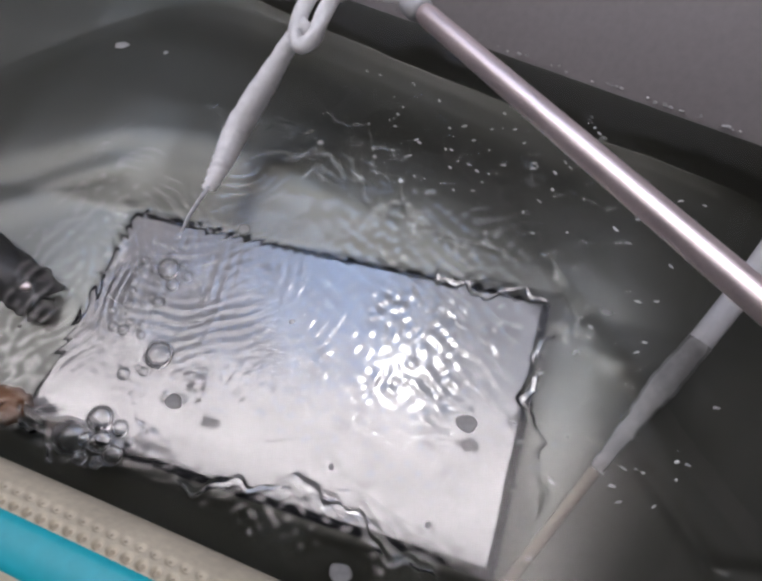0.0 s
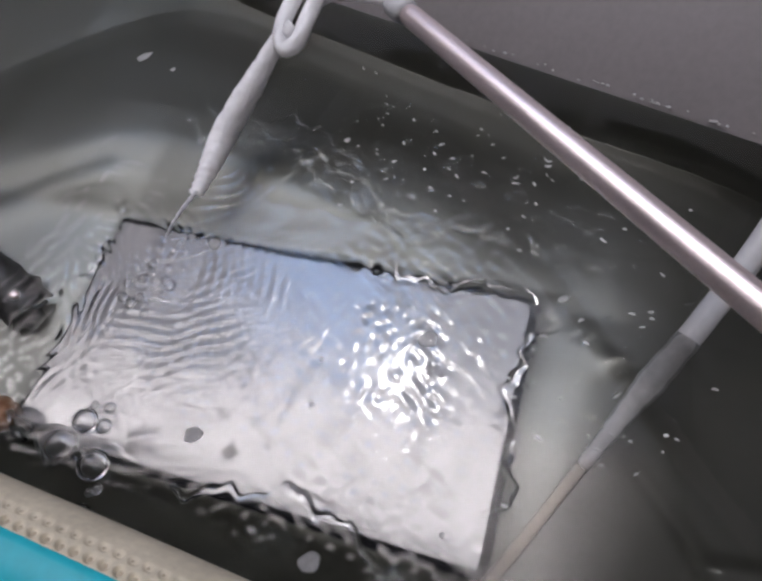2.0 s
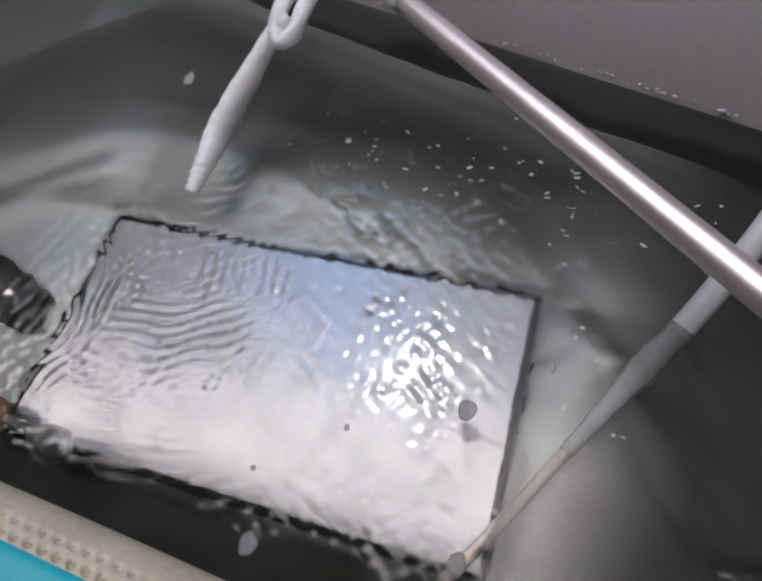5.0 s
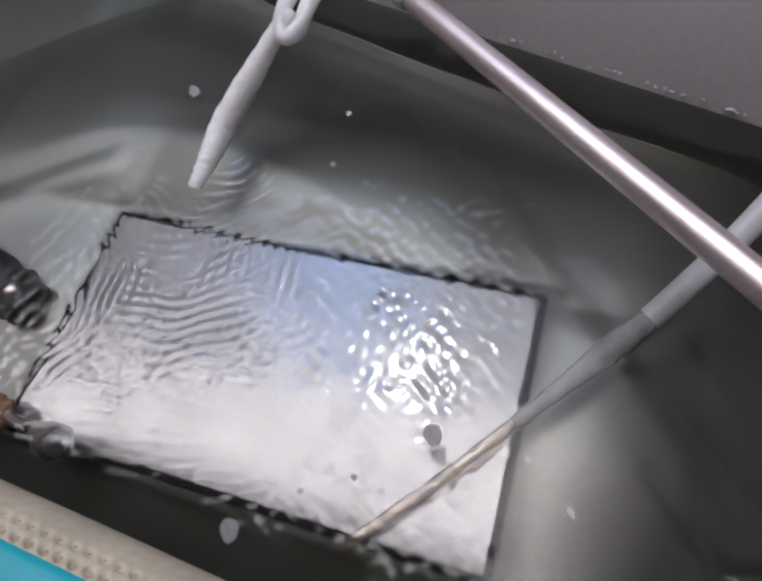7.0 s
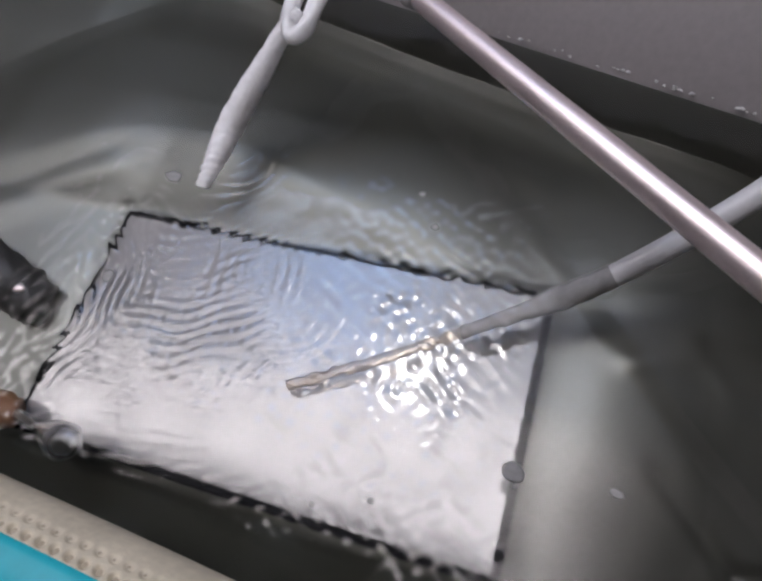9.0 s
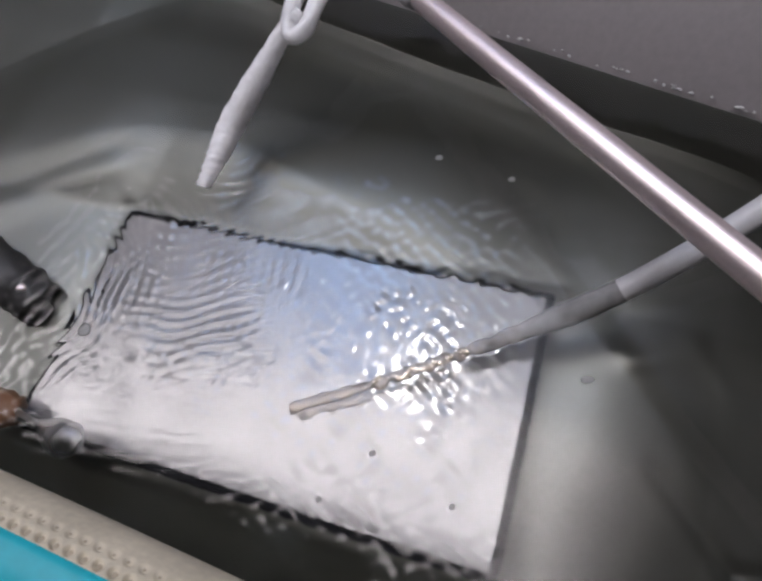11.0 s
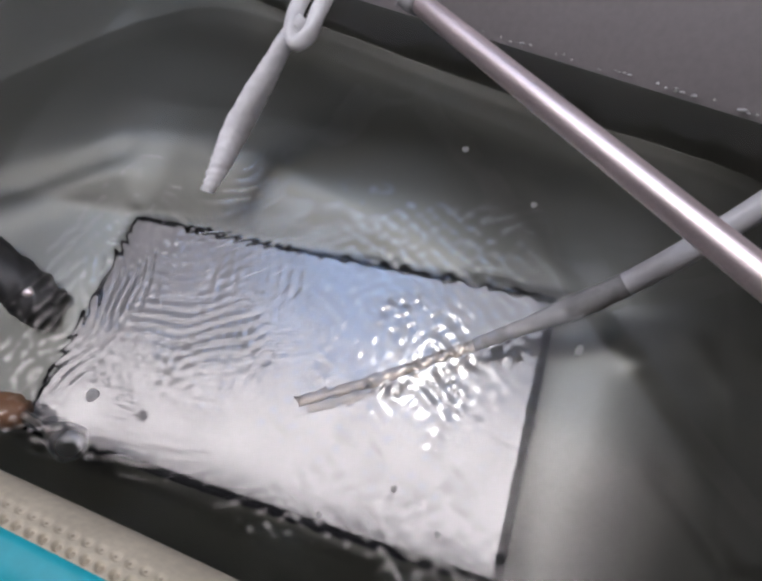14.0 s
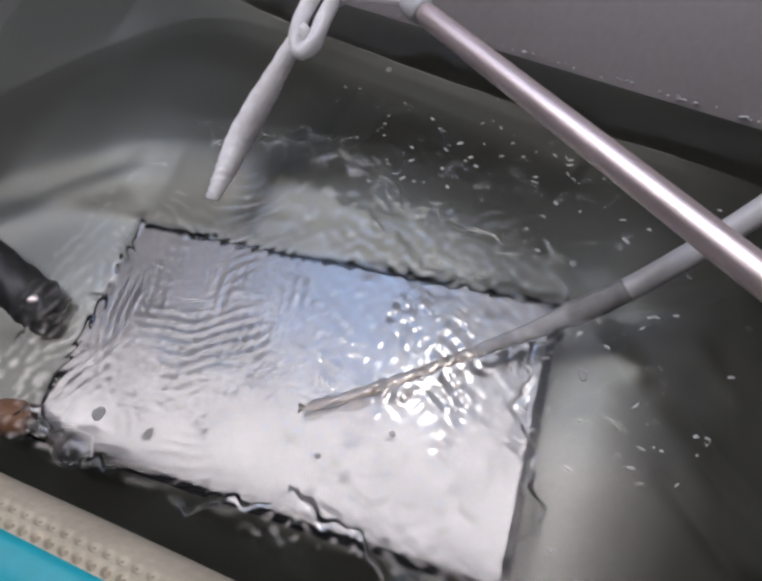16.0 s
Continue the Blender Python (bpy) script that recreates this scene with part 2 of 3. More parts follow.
def make_liner():
    nu, nv = 260, 170
    u, v, x, y = quad_grid(nu, nv, -0.0015)
    z = FLOOR_Z + 0.0004 * waves(x, y, 0.06, 5)
    # it rises gently behind the plate and beside its short end, up to a fold, and falls away past that
    s = 0.9547 * y + 0.2976 * x
    corner = (y - 0.083 - 0.88 * (x + 0.070)) / 1.33
    fold = 0.012 * np.log(np.exp((s - 0.050) / 0.012) + np.exp(corner / 0.012))
    z += (0.15 - 0.05 * np.clip((-0.045 - x) / 0.03, 0, 1)) * np.clip(np.minimum(y - 0.034, 0.046), 0, None) * (1 - np.clip(fold / 0.05, 0, 1))
    z += 0.11 * (np.clip(-0.067 - x, 0, 0.06) + np.clip(-0.042 - x, 0, 0.025) * np.clip((y - 0.036) / 0.07, 0, 1))
    z += 0.05 * np.clip((x - 0.060) / 0.045, 0, 1) * np.clip(y + 0.035, 0, 0.065)
    far = np.clip((fold + 0.004) / 0.062, 0, 1)
    near = np.clip(-0.0365 - y, 0, 0.0165)
    right = np.clip((x - 0.074 - 0.12 * y) / 0.055, 0, 1)
    z -= 0.0085 * far ** 1.25 + np.maximum(0.70 * near, 0.0105 * right ** 1.5)
    for a, b, w, hgt in (((0.091, -0.002), (0.108, -0.018), 0.0020, -0.0014), ((0.108, -0.018), (0.14, -0.012), 0.0020, -0.0011),
                         ((0.083, 0.022), (0.096, 0.027), 0.003, 0.0005), ((0.096, 0.03), (0.104, 0.02), 0.002, 0.0003),
                         ((-0.13, 0.012), (-0.084, 0.050), 0.007, 0.0005), ((-0.13, 0.028), (-0.086, 0.056), 0.006, -0.0006)):
        z += hgt * ridge(x, y, a, b, w)
    flat = np.clip((1.07 - np.maximum(np.abs(x + 0.003) / 0.066, np.abs(y) / 0.036)) / 0.08, 0, 1)
    z = z * (1 - flat) + (PLATE_Z - 0.0042) * flat
    z = np.clip(z, -0.0208, WATER_Z - 0.001)
    # turned up along the walls
    for edge in (np.s_[0, :], np.s_[-1, :], np.s_[:, 0], np.s_[:, -1]):
        z[edge] = WATER_Z - 0.0004
    ob = sheet("liner", nu, nv, x, y, z, LINER)
    # its flap on the near wall, up to the rim, added to be mirrored as dark
    n, m = 100, 12
    verts = [Vector((-0.245 + 0.41 * k / (n - 1), -0.0535 + 0.0005 * math.sin(k * 0.7) + 0.0004 * math.sin(k * 0.23 + r), -0.018 + 0.052 * r / (m - 1))) for r in range(m) for k in range(n)]
    faces = [(r * n + k, r * n + k + 1, r * n + n + k + 1, r * n + n + k) for r in range(m - 1) for k in range(n - 1)]
    tagged(link("liner_flap", verts, faces, LINER), "black plastic sheet added against the tub wall to darken reflections", "liner", kind="structure")
    return tagged(ob, "glossy black plastic sheet lining the tub under water", "liner", kind="structure")


def make_water():
    nu, nv = 920, 540
    u, v, x, y = quad_grid(nu, nv, 0.006)
    def rings(cx, cy, lam, amp, r0, wide, seed):
        r = np.hypot(x - cx, y - cy) + 0.0022 * waves(x, y, 0.018, seed)
        return amp * (1 - np.exp(-(r / 0.014) ** 2)) * np.exp(-((r - r0) / wide) ** 2) * np.sin(2 * np.pi * r / lam) * (0.6 + 0.5 * waves(x, y, 0.025, seed + 1))
    def blob(cx, cy, rx, ry):
        return np.exp(-((x - cx) / rx) ** 2 - ((y - cy) / ry) ** 2)
    z = 0.00018 * waves(x, y, 0.045, 11)
    z += rings(-0.038, 0.057, 0.0034, 0.00040, 0.012, 0.008, 21) * np.clip((x + 0.040) / 0.012, 0, 1)
    z += rings(-0.078, -0.004, 0.0036, 0.00024, 0.030, 0.024, 31) * np.clip((x + 0.072) / 0.012, 0.12, 1) * np.clip((y + 0.028) / 0.018, 0.15, 1)
    # two sets of rings, from the nozzle and from the rubber pipe, cross over the plate
    wob = 0.0011 * waves(x, y, 0.020, 36)
    r1, r2 = np.hypot(x + 0.041, y - 0.046) + wob, np.hypot(x + 0.082, y - 0.002) - wob
    k = 2 * np.pi / 0.0030
    patchy = 0.65 + 0.45 * waves(x, y, 0.022, 37)
    z += blob(-0.020, 0.008, 0.032, 0.023) * np.clip((0.038 - y) / 0.010, 0.12, 1) * patchy * (0.00028 * np.sin(k * r1) + 0.00032 * np.sin(k * r2))
    z += rings(0.062, 0.030, 0.0042, 0.00009, 0.020, 0.016, 41) * np.clip((0.064 - x) / 0.012, 0, 1)
    z += 0.00032 * blob(0.036, 0.006, 0.033, 0.030) * np.clip(0.75 + 0.6 * waves(x, y, 0.014, 55), 0.4, 1.2) * waves(x, y, 0.0036, 51, 28) * np.clip((0.064 - x) / 0.012, 0, 1)
    z += 0.00007 * blob(0.045, 0.0, 0.035, 0.028) * waves(x, y, 0.009, 52, 24) * np.clip((0.064 - x) / 0.012, 0, 1)
    z += 0.00006 * blob(0.02, 0.058, 0.07, 0.022) * waves(x, y, 0.008, 61, 24)
    z += 0.00003 * blob(-0.012, -0.034, 0.05, 0.005) * waves(x, y, 0.0045, 63, 24)
    z += 0.00008 * blob(-0.068, 0.0, 0.014, 0.05) * waves(x, y, 0.0045, 65, 24)
    z += 0.00004 * waves(x, y, 0.012, 71, 24) * np.clip((0.082 - x) / 0.02, 0.3, 1)
    ob = sheet("water", nu, nv, x, y, z, WATER)
    ob.location = (0, 0, WATER_Z)
    ob.visible_shadow = False
    return tagged(ob, "clear rippled water surface", "water", kind="structure")


# ---- things under water ----
PLATE_X, PX, PY = -0.0027, 0.0632, 0.0328


def make_plate():
    plate = tagged(empty("plate", (PLATE_X, 0, PLATE_Z)), "bright white rectangular plate with thin black edging lying under water", "plate")
    part("panel", slab(-PX, PX, -PY, PY, -0.0016, 0.0, 0.0003), PLATE, plate, smooth=False)
    e, thin, slim = 0.0022, 0.0015, 0.0009
    for x0, x1, y0, y1 in ((-PX - slim, PX + e, -PY - e, -PY), (-PX - slim, PX + e, PY, PY + thin), (-PX - slim, -PX, -PY, PY), (PX, PX + e, -PY, PY)):
        part("edging", slab(x0, x1, y0, y1, -0.0032, 0.0004, 0.0004), EDGE, plate, "black edging strip", smooth=False)
    part("backing", slab(-PX, PX, -PY, PY, -0.0036, -0.0017, 0.0002), EDGE, plate, "black backing board", smooth=False)
    return plate


def make_clip():
    clip = tagged(empty("rubber_clip", (-0.0775, 0.0012, 0.0)), "black rubber pipe end with a small metal screw", "clip")
    line = smooth_line([(-0.06, 0.018, 0.004), (-0.03, 0.007, 0.001), (-0.012, 0.001, -0.001), (-0.001, -0.0035, -0.003)], 10)
    v, f = sweep(line, lambda s: 0.0076 - 0.0006 * s, 24, lambda s, a: 0.0005 * math.sin(7 * a + 30 * s) + (0.0008 if 0.70 < s < 0.78 else 0))
    link("pipe_end", v, f, RUBBER, clip)
    v, f = sweep(smooth_line([(-0.012, -0.002, 0.001), (0.002, -0.006, -0.0035)], 6), lambda s: 0.0032 + 0.0012 * math.sin(math.pi * s), 16)
    link("jaw", v, f, RUBBER, clip)
    bm = bmesh.new()
    bmesh.ops.create_uvsphere(bm, u_segments=14, v_segments=8, radius=0.0016)
    bmesh.ops.scale(bm, vec=(1.6, 0.9, 0.6), verts=bm.verts)
    bmesh.ops.translate(bm, vec=(-0.006, -0.001, 0.0048), verts=bm.verts)
    part("screw", bm, STEEL, clip, "small bright screw head")
    return clip


def make_nut():
    nut = tagged(empty("brass_fitting", (-0.0645, -0.0315, 0.0035)), "rust-brown brass fitting with a clear plastic knob", "fitting")
    line = [Vector((-0.009 + 0.0016 * i, 0.0004 * math.sin(i), 0)) for i in range(8)]
    v, f = sweep(line, lambda s: 0.0036 + (0.0010 if 0.35 < s < 0.8 else 0.0), 12, lambda s, a: 0.0003 * math.cos(6 * a))
    link("hex_nut", v, f, RUST, nut)
    bm = bmesh.new()
    bmesh.ops.create_uvsphere(bm, u_segments=24, v_segments=14, radius=0.0022)
    part("core", bm, RUST, nut)
    v, f = sweep(smooth_line([(0.0, 0.0, 0.0), (0.007, -0.0008, 0.0015), (0.015, -0.0018, 0.0035), (0.022, -0.0028, 0.0055), (0.026, -0.0036, 0.0060)], 8),
                 lambda s: 0.0016 + 0.0030 * max(0, math.sin(math.pi * min(1, max(0, (s - 0.42) / 0.6)))), 20,
                 lambda s, a: 0.0002 * math.sin(5 * a + 12 * s))
    link("clear_knob", v, f, GLASS, nut, "clear plastic knob")
    return nut


# ---- pipes and hoses ----
ROD_A, ROD_B = Vector((0.0115, 0.0995, 0.032)), Vector((0.0947, 0.0205, 0.045))


def make_rod():
    rod = tagged(empty("metal_pipe"), "polished steel pipe reaching across the tub", "pipe")
    d = (ROD_B - ROD_A).normalized()
    line = [ROD_A + d * (0.235 * k / 60) for k in range(61)]
    v, f = sweep(line, lambda s: 0.0031 - (0.0004 if s < 0.01 else 0), 32)
    link("shaft", v, f, STEEL, rod)
    # soft collar on the end
    v, f = sweep([ROD_A + d * (-0.0085 + 0.0012 * k) for k in range(9)], lambda s: 0.0030 + 0.0010 * math.sin(math.pi * s) ** 0.5, 20)
    link("end_collar", v, f, HAZY, rod, "hazy plastic collar")
    return rod


def make_nozzle():
    noz = tagged(empty("air_nozzle"), "milky silicone nozzle knotted to the pipe, dipping into the water", "nozzle")
    tip, up1, up2, knot = Vector((-0.0405, 0.0420, 0.0095)), Vector((-0.0373, 0.0628, 0.0153)), Vector((-0.0287, 0.0758, 0.0250)), Vector((-0.0233, 0.0836, 0.0308))
    line = smooth_line([tip, tip.lerp(up1, 0.5), up1, up2, knot, Vector((-0.0185, 0.0885, 0.0335))], 24)

    def width(s):
        keys = [(0, 0.0019), (0.03, 0.0024), (0.10, 0.0028), (0.24, 0.0035), (0.40, 0.0040), (0.52, 0.0037), (0.68, 0.0028), (1.0, 0.0025)]
        for (a, p), (b, q) in zip(keys, keys[1:]):
            if s <= b:
                return p + (q - p) * (s - a) / (b - a)
        return 0.002

    def folds(s, a):
        return 0.00009 * math.sin(95 * s + 2.6 * math.sin(11 * s) + 2 * math.sin(a)) * (1 if s < 0.55 else 0.15) + (0.00015 if s < 0.2 else 0.00005) * math.sin(150 * s + 2 * a) + 0.00007 * math.sin(61 * s + 3 * a)
    v, f = sweep(line, width, 24, folds)
    link("tapered_tip", v, f, SILICONE, noz, "wrinkled milky tip")
    # loop of soft tube hanging over the tip
    k = Vector((-0.0192, 0.0838, 0.0325))
    loop = smooth_line([k + Vector(p) for p in ((-0.0010, 0.026, 0.004), (-0.0030, 0.011, 0.002), (-0.0026, 0.001, 0.0), (0.0003, -0.0028, -0.0006), (0.0030, 0.0012, 0.0), (0.0040, 0.011, 0.002), (0.0062, 0.027, 0.005))], 10)
    v, f = sweep(loop, 0.0023, 18, lambda s, a: 0.0002 * math.sin(25 * s + 3 * a))
    link("loop", v, f, SILICONE, noz)
    tie = smooth_line([k + Vector((0.004, 0.014, 0.0015)), k + Vector((0.010, 0.0185, 0.0012)), ROD_A + Vector((-0.0055, 0.004, 0.0))], 10)
    v, f = sweep(tie, 0.0013, 12)
    link("tie", v, f, SILICONE, noz)
    return noz


def make_jet():
    """Its own origin is the nozzle's mouth."""
    jet = tagged(empty("water_jet", (-0.0400, 0.0425, 0.0112)), "thin hazy jet of water and air leaving the nozzle", "jet")
    line = smooth_line([(0, 0, 0), (-0.0004, -0.006, 0.0009), (-0.0008, -0.012, 0.0011), (-0.0006, -0.0165, 0.0009)], 10)
    v, f = sweep(line, lambda s: 0.0007 - 0.0005 * s, 12, lambda s, a: 0.00012 * math.sin(40 * s + 2 * a))
    link("stream", v, f, HAZY, jet)
    return jet


def make_feed_tube():
    """Its own x runs from the open end under water up to the air, its z up."""
    tube = tagged(empty("feed_tube"), "hazy plastic tube with a thinner cream tube dipping under water", "tube")
    pts = [(0, 0.0012, 0.0001), (0.02, 0.0006, 0.0018), (0.04, 0.0007, 0.0037), (0.06, 0.0008, 0.0068), (0.070, 0.0007, 0.0102), (0.085, 0.0005, 0.0172), (0.105, 0.0017, 0.0290), (0.13, 0.0058, 0.0430), (0.16, 0.0110, 0.060)]
    line = smooth_line(pts, 8)
    n_in = 30
    v, f = sweep(line[:n_in], 0.0014, 16)
    link("inner_tube", v, f, CREAM_TUBE, tube, "thin cream tube").visible_shadow = False
    v, f = sweep(line[n_in - 12:n_in + 9], lambda s: 0.0015 + 0.0016 * min(1, 1.5 * s) - 0.0004 * max(0, s - 0.7) / 0.3, 20, lambda s, a: 0.00012 * math.sin(40 * s))
    link("sleeve", v, f, SLEEVE, tube, "grey joining sleeve")
    v, f = sweep(line[n_in + 5:], 0.00265, 20)
    link("outer_tube", v, f, HAZY, tube)
    return tube


def make_hose():
    hose = tagged(empty("garden_hose"), "beige braided hose with a turquoise stripe on the tub's rim", "hose")
    line = [Vector((-0.12 + 0.24 * k / 999, -0.0527 - 0.0021 * ((k / 999 - 0.5) / 0.16) * 0.95 - 0.00016 * (8 * k / 999 - 4) ** 2, 0.0455)) for k in range(1000)]

    def braid(s, a):
        # a = 180 degrees faces the water, 90 the sky
        deg = math.degrees(a)
        along = s * 0.24 / 0.0027
        if 117 < deg < 159:
            row = (deg - 117) / 13.0
            odd = 0.5 * (int(row) % 2)
            cx, cy = (along + odd + 0.25 * row) % 1 - 0.5, row % 1 - 0.5
            edge = min(1, max(0, (0.36 - math.hypot(cx, cy)) / 0.12))
            return -0.0012 * edge * edge * (3 - 2 * edge) * max(0, 1 - (deg - 117) / 34) ** 1.5
        return 0.0
    v, f = sweep(line, 0.0100, 210, braid)
    link("braided_wall", v, f, BEIGE, hose)
    # discs at the bottoms of the open cells, shade painted as darker beige
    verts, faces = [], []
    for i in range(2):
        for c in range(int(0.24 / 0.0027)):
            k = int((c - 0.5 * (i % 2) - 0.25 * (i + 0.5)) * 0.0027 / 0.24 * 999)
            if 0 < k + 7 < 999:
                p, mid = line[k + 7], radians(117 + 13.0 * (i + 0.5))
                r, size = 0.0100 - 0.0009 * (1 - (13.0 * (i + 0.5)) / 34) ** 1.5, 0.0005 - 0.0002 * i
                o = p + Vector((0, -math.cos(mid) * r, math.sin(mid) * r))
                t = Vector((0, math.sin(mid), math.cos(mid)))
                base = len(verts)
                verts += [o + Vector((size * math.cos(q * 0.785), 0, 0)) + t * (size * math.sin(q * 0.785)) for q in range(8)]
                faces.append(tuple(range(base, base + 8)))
    cells = link("cell_shade_discs", verts, faces, CELL_SHADE, hose, "dark discs painting shade into the open cells")
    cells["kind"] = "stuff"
    # raised stripe on the crest
    bm = bmesh.new()
    rows = []
    for p in line[::8]:
        ring = []
        for j in range(12):
            a = radians(117 - 42 * j / 11)
            r = 0.0100 + 0.00035 * min(1, 4 * math.sin(math.pi * j / 11))
            ring.append(bm.verts.new(p + Vector((0, -math.cos(a) * r, math.sin(a) * r))))
        rows.append(ring)
    for r, s in zip(rows, rows[1:]):
        for j in range(11):
            bm.faces.new((r[j], r[j + 1], s[j + 1], s[j]))
    bmesh.ops.recalc_face_normals(bm, faces=bm.faces)
    part("stripe", bm, TURQUOISE, hose, "turquoise stripe")
    return hose


# ---- what floats and ripples on the water ----
def make_bubbles(seed, radii, spread, label, stretch=1.0):
    """A raft of half-sunk bubbles that hang together."""
    rng = random.Random(seed)
    raft = tagged(empty("bubble_raft", (0, 0, WATER_Z)), label, "bubbles", "bubbles on the water")
    placed = []
    for r in radii:
        for _ in range(200):
            x, y = rng.uniform(-1, 1) * spread * stretch, rng.uniform(-1, 1) * spread
            if all(math.hypot(x - a, y - b) > 0.86 * (r + c) for a, b, c in placed):
                break
        placed.append((x, y, r))
        bm = bmesh.new()
        bmesh.ops.create_uvsphere(bm, u_segments=22, v_segments=14, radius=r)
        # a thin wall of water round the air inside
        inner = bmesh.ops.create_uvsphere(bm, u_segments=22, v_segments=14, radius=r * 0.74)["verts"]
        bmesh.ops.reverse_faces(bm, faces=list({f for v in inner for f in v.link_faces}))
        bmesh.ops.scale(bm, vec=(1.0, 1.0, 0.8), verts=bm.verts)
        bmesh.ops.translate(bm, vec=(x, y, r * 0.25), verts=bm.verts)
        part("bubble", bm, BUBBLE, raft).visible_shadow = False
    return raft


def make_flake(name, size, seed, mat, label, long=1.3):
    """A thin scrap with an uneven outline, domed a little."""
    rng = random.Random(seed)
    bm = bmesh.new()
    n, rings = 28, 5
    lobes = [(rng.uniform(0.02, 0.07), k, rng.uniform(0, 6.28)) for k in (2, 3, 5)]
    top = bm.verts.new((0, 0, size * 0.12))
    under = bm.verts.new((0, 0, -size * 0.1))
    rows = []
    for j in range(1, rings + 1):
        q = j / rings
        ring = []
        for i in range(n):
            a = 2 * math.pi * i / n
            r = size * q * (1 + sum(w * math.sin(k * a + p) for w, k, p in lobes))
            ring.append(bm.verts.new((r * math.cos(a) * long, r * math.sin(a), size * 0.12 * (1 - q * q))))
        rows.append(ring)
    for i in range(n):
        k = (i + 1) % n
        bm.faces.new((top, rows[0][i], rows[0][k]))
        bm.faces.new((under, rows[-1][k], rows[-1][i]))
        for a, b in zip(rows, rows[1:]):
            bm.faces.new((a[i], b[i], b[k], a[k]))
    ob = part(name, bm, mat, None)
    ob.location = (0, 0, WATER_Z)
    return tagged(ob, label, "flake" if "flake" in name else "droplet", "scraps on the water")


def make_crest(seed, long, wide, high):
    """One low wave: a long uneven ridge of water, its own x along the crest."""
    nu, nv = 90, 12
    u, v = np.meshgrid(np.linspace(-0.5, 0.5, nu), np.linspace(-1, 1, nv))
    x = u * long
    bend = 0.004 * np.sin(u * 7 + seed) + 0.0014 * np.sin(u * 27 + 2 * seed) + 0.0006 * np.sin(u * 71 + seed)
    fade = np.clip(1 - (2 * u) ** 4, 0, 1) * (0.65 + 0.35 * np.sin(u * 31 + 1.7 * seed))
    y = bend + v * wide * (0.5 + 0.25 * np.sin(u * 19 + seed))
    z = high * fade * np.cos(v * np.pi / 2) ** 2 - 0.0001
    ob = sheet("wave_crest", nu, nv, x, y, z, CHOP)
    ob.visible_shadow = False
    return tagged(ob, "low clear wave crest running over the water", "wave", "wave crests")


def make_wavelets(seed, count, cx, cy, rx, ry, name="wavelets", mat=CHOP, size=1.0, label="glinting patch of small choppy wavelets"):
    """A patch of choppy water, or of pale flecks painting glints: many small humps that move together."""
    rng = random.Random(seed)
    verts, faces = [], []
    for _ in range(count):
        x, y = rng.gauss(0, 0.5) * rx, rng.gauss(0, 0.5) * ry
        a, l, w, h = rng.gauss(-0.15, 0.45), size * rng.uniform(0.0008, 0.0030), size * rng.uniform(0.0005, 0.0011), rng.uniform(0.00015, 0.0004)
        base = len(verts)
        for i in range(7):
            for j in range(5):
                p, q = i / 3 - 1, j / 2 - 1
                px, py = p * l, q * w * math.sqrt(max(0.05, 1 - p * p)) + 0.3 * w * math.sin(3 * p + x * 900)
                hz = h * max(0, 1 - p * p) * max(0, 1 - q * q) - 0.0001
                verts.append((x + px * math.cos(a) - py * math.sin(a), y + px * math.sin(a) + py * math.cos(a), hz))
        for i in range(6):
            for j in range(4):
                k = base + i * 5 + j
                faces.append((k, k + 5, k + 6, k + 1))
    ob = link(name, verts, faces, mat)
    ob.location = (cx, cy, WATER_Z)
    ob.visible_shadow = False
    return tagged(ob, label, name, kind="stuff")


def make_wet_line():
    """Beads of water along the far wall at the waterline, their glints put into a pale colour."""
    rng = random.Random(9)
    verts, faces = [], []
    a, b = Vector((*CORNERS[3], 0)), Vector((*CORNERS[2], 0))
    for _ in range(70):
        p = a.lerp(b, rng.uniform(0.5, 0.98)) + Vector((0, -0.0004 * rng.random(), WATER_Z + rng.uniform(-0.0003, 0.0012)))
        r, l = rng.uniform(0.0002, 0.0005), rng.uniform(1, 2.6)
        base = len(verts)
        for i in range(5):
            for k in range(8):
                th, ph = math.pi * i / 4, 2 * math.pi * k / 8
                verts.append(p + Vector((r * l * math.sin(th) * math.cos(ph), r * math.sin(th) * math.sin(ph), r * math.cos(th))))
        for i in range(4):
            for k in range(8):
                faces.append((base + i * 8 + k, base + i * 8 + (k + 1) % 8, base + (i + 1) * 8 + (k + 1) % 8, base + (i + 1) * 8 + k))
    return tagged(link("water_beads", verts, faces, GLINT), "pale beads of water with painted glints along the tub wall", "beads", kind="stuff")


def make_table():
    ob = tagged(empty("work_table", (0, 0, -0.80)), "plain dark work table under the tub", "table")
    part("tabletop", slab(-0.7, 0.7, -0.45, 0.45, 0.734, 0.774, 0.004), TABLE, ob, smooth=False)
    for x in (-0.64, 0.64):
        for y in (-0.39, 0.39):
            part("leg", slab(x - 0.03, x + 0.03, y - 0.03, y + 0.03, 0.0, 0.734, 0.003), TABLE, ob, smooth=False)
    return ob


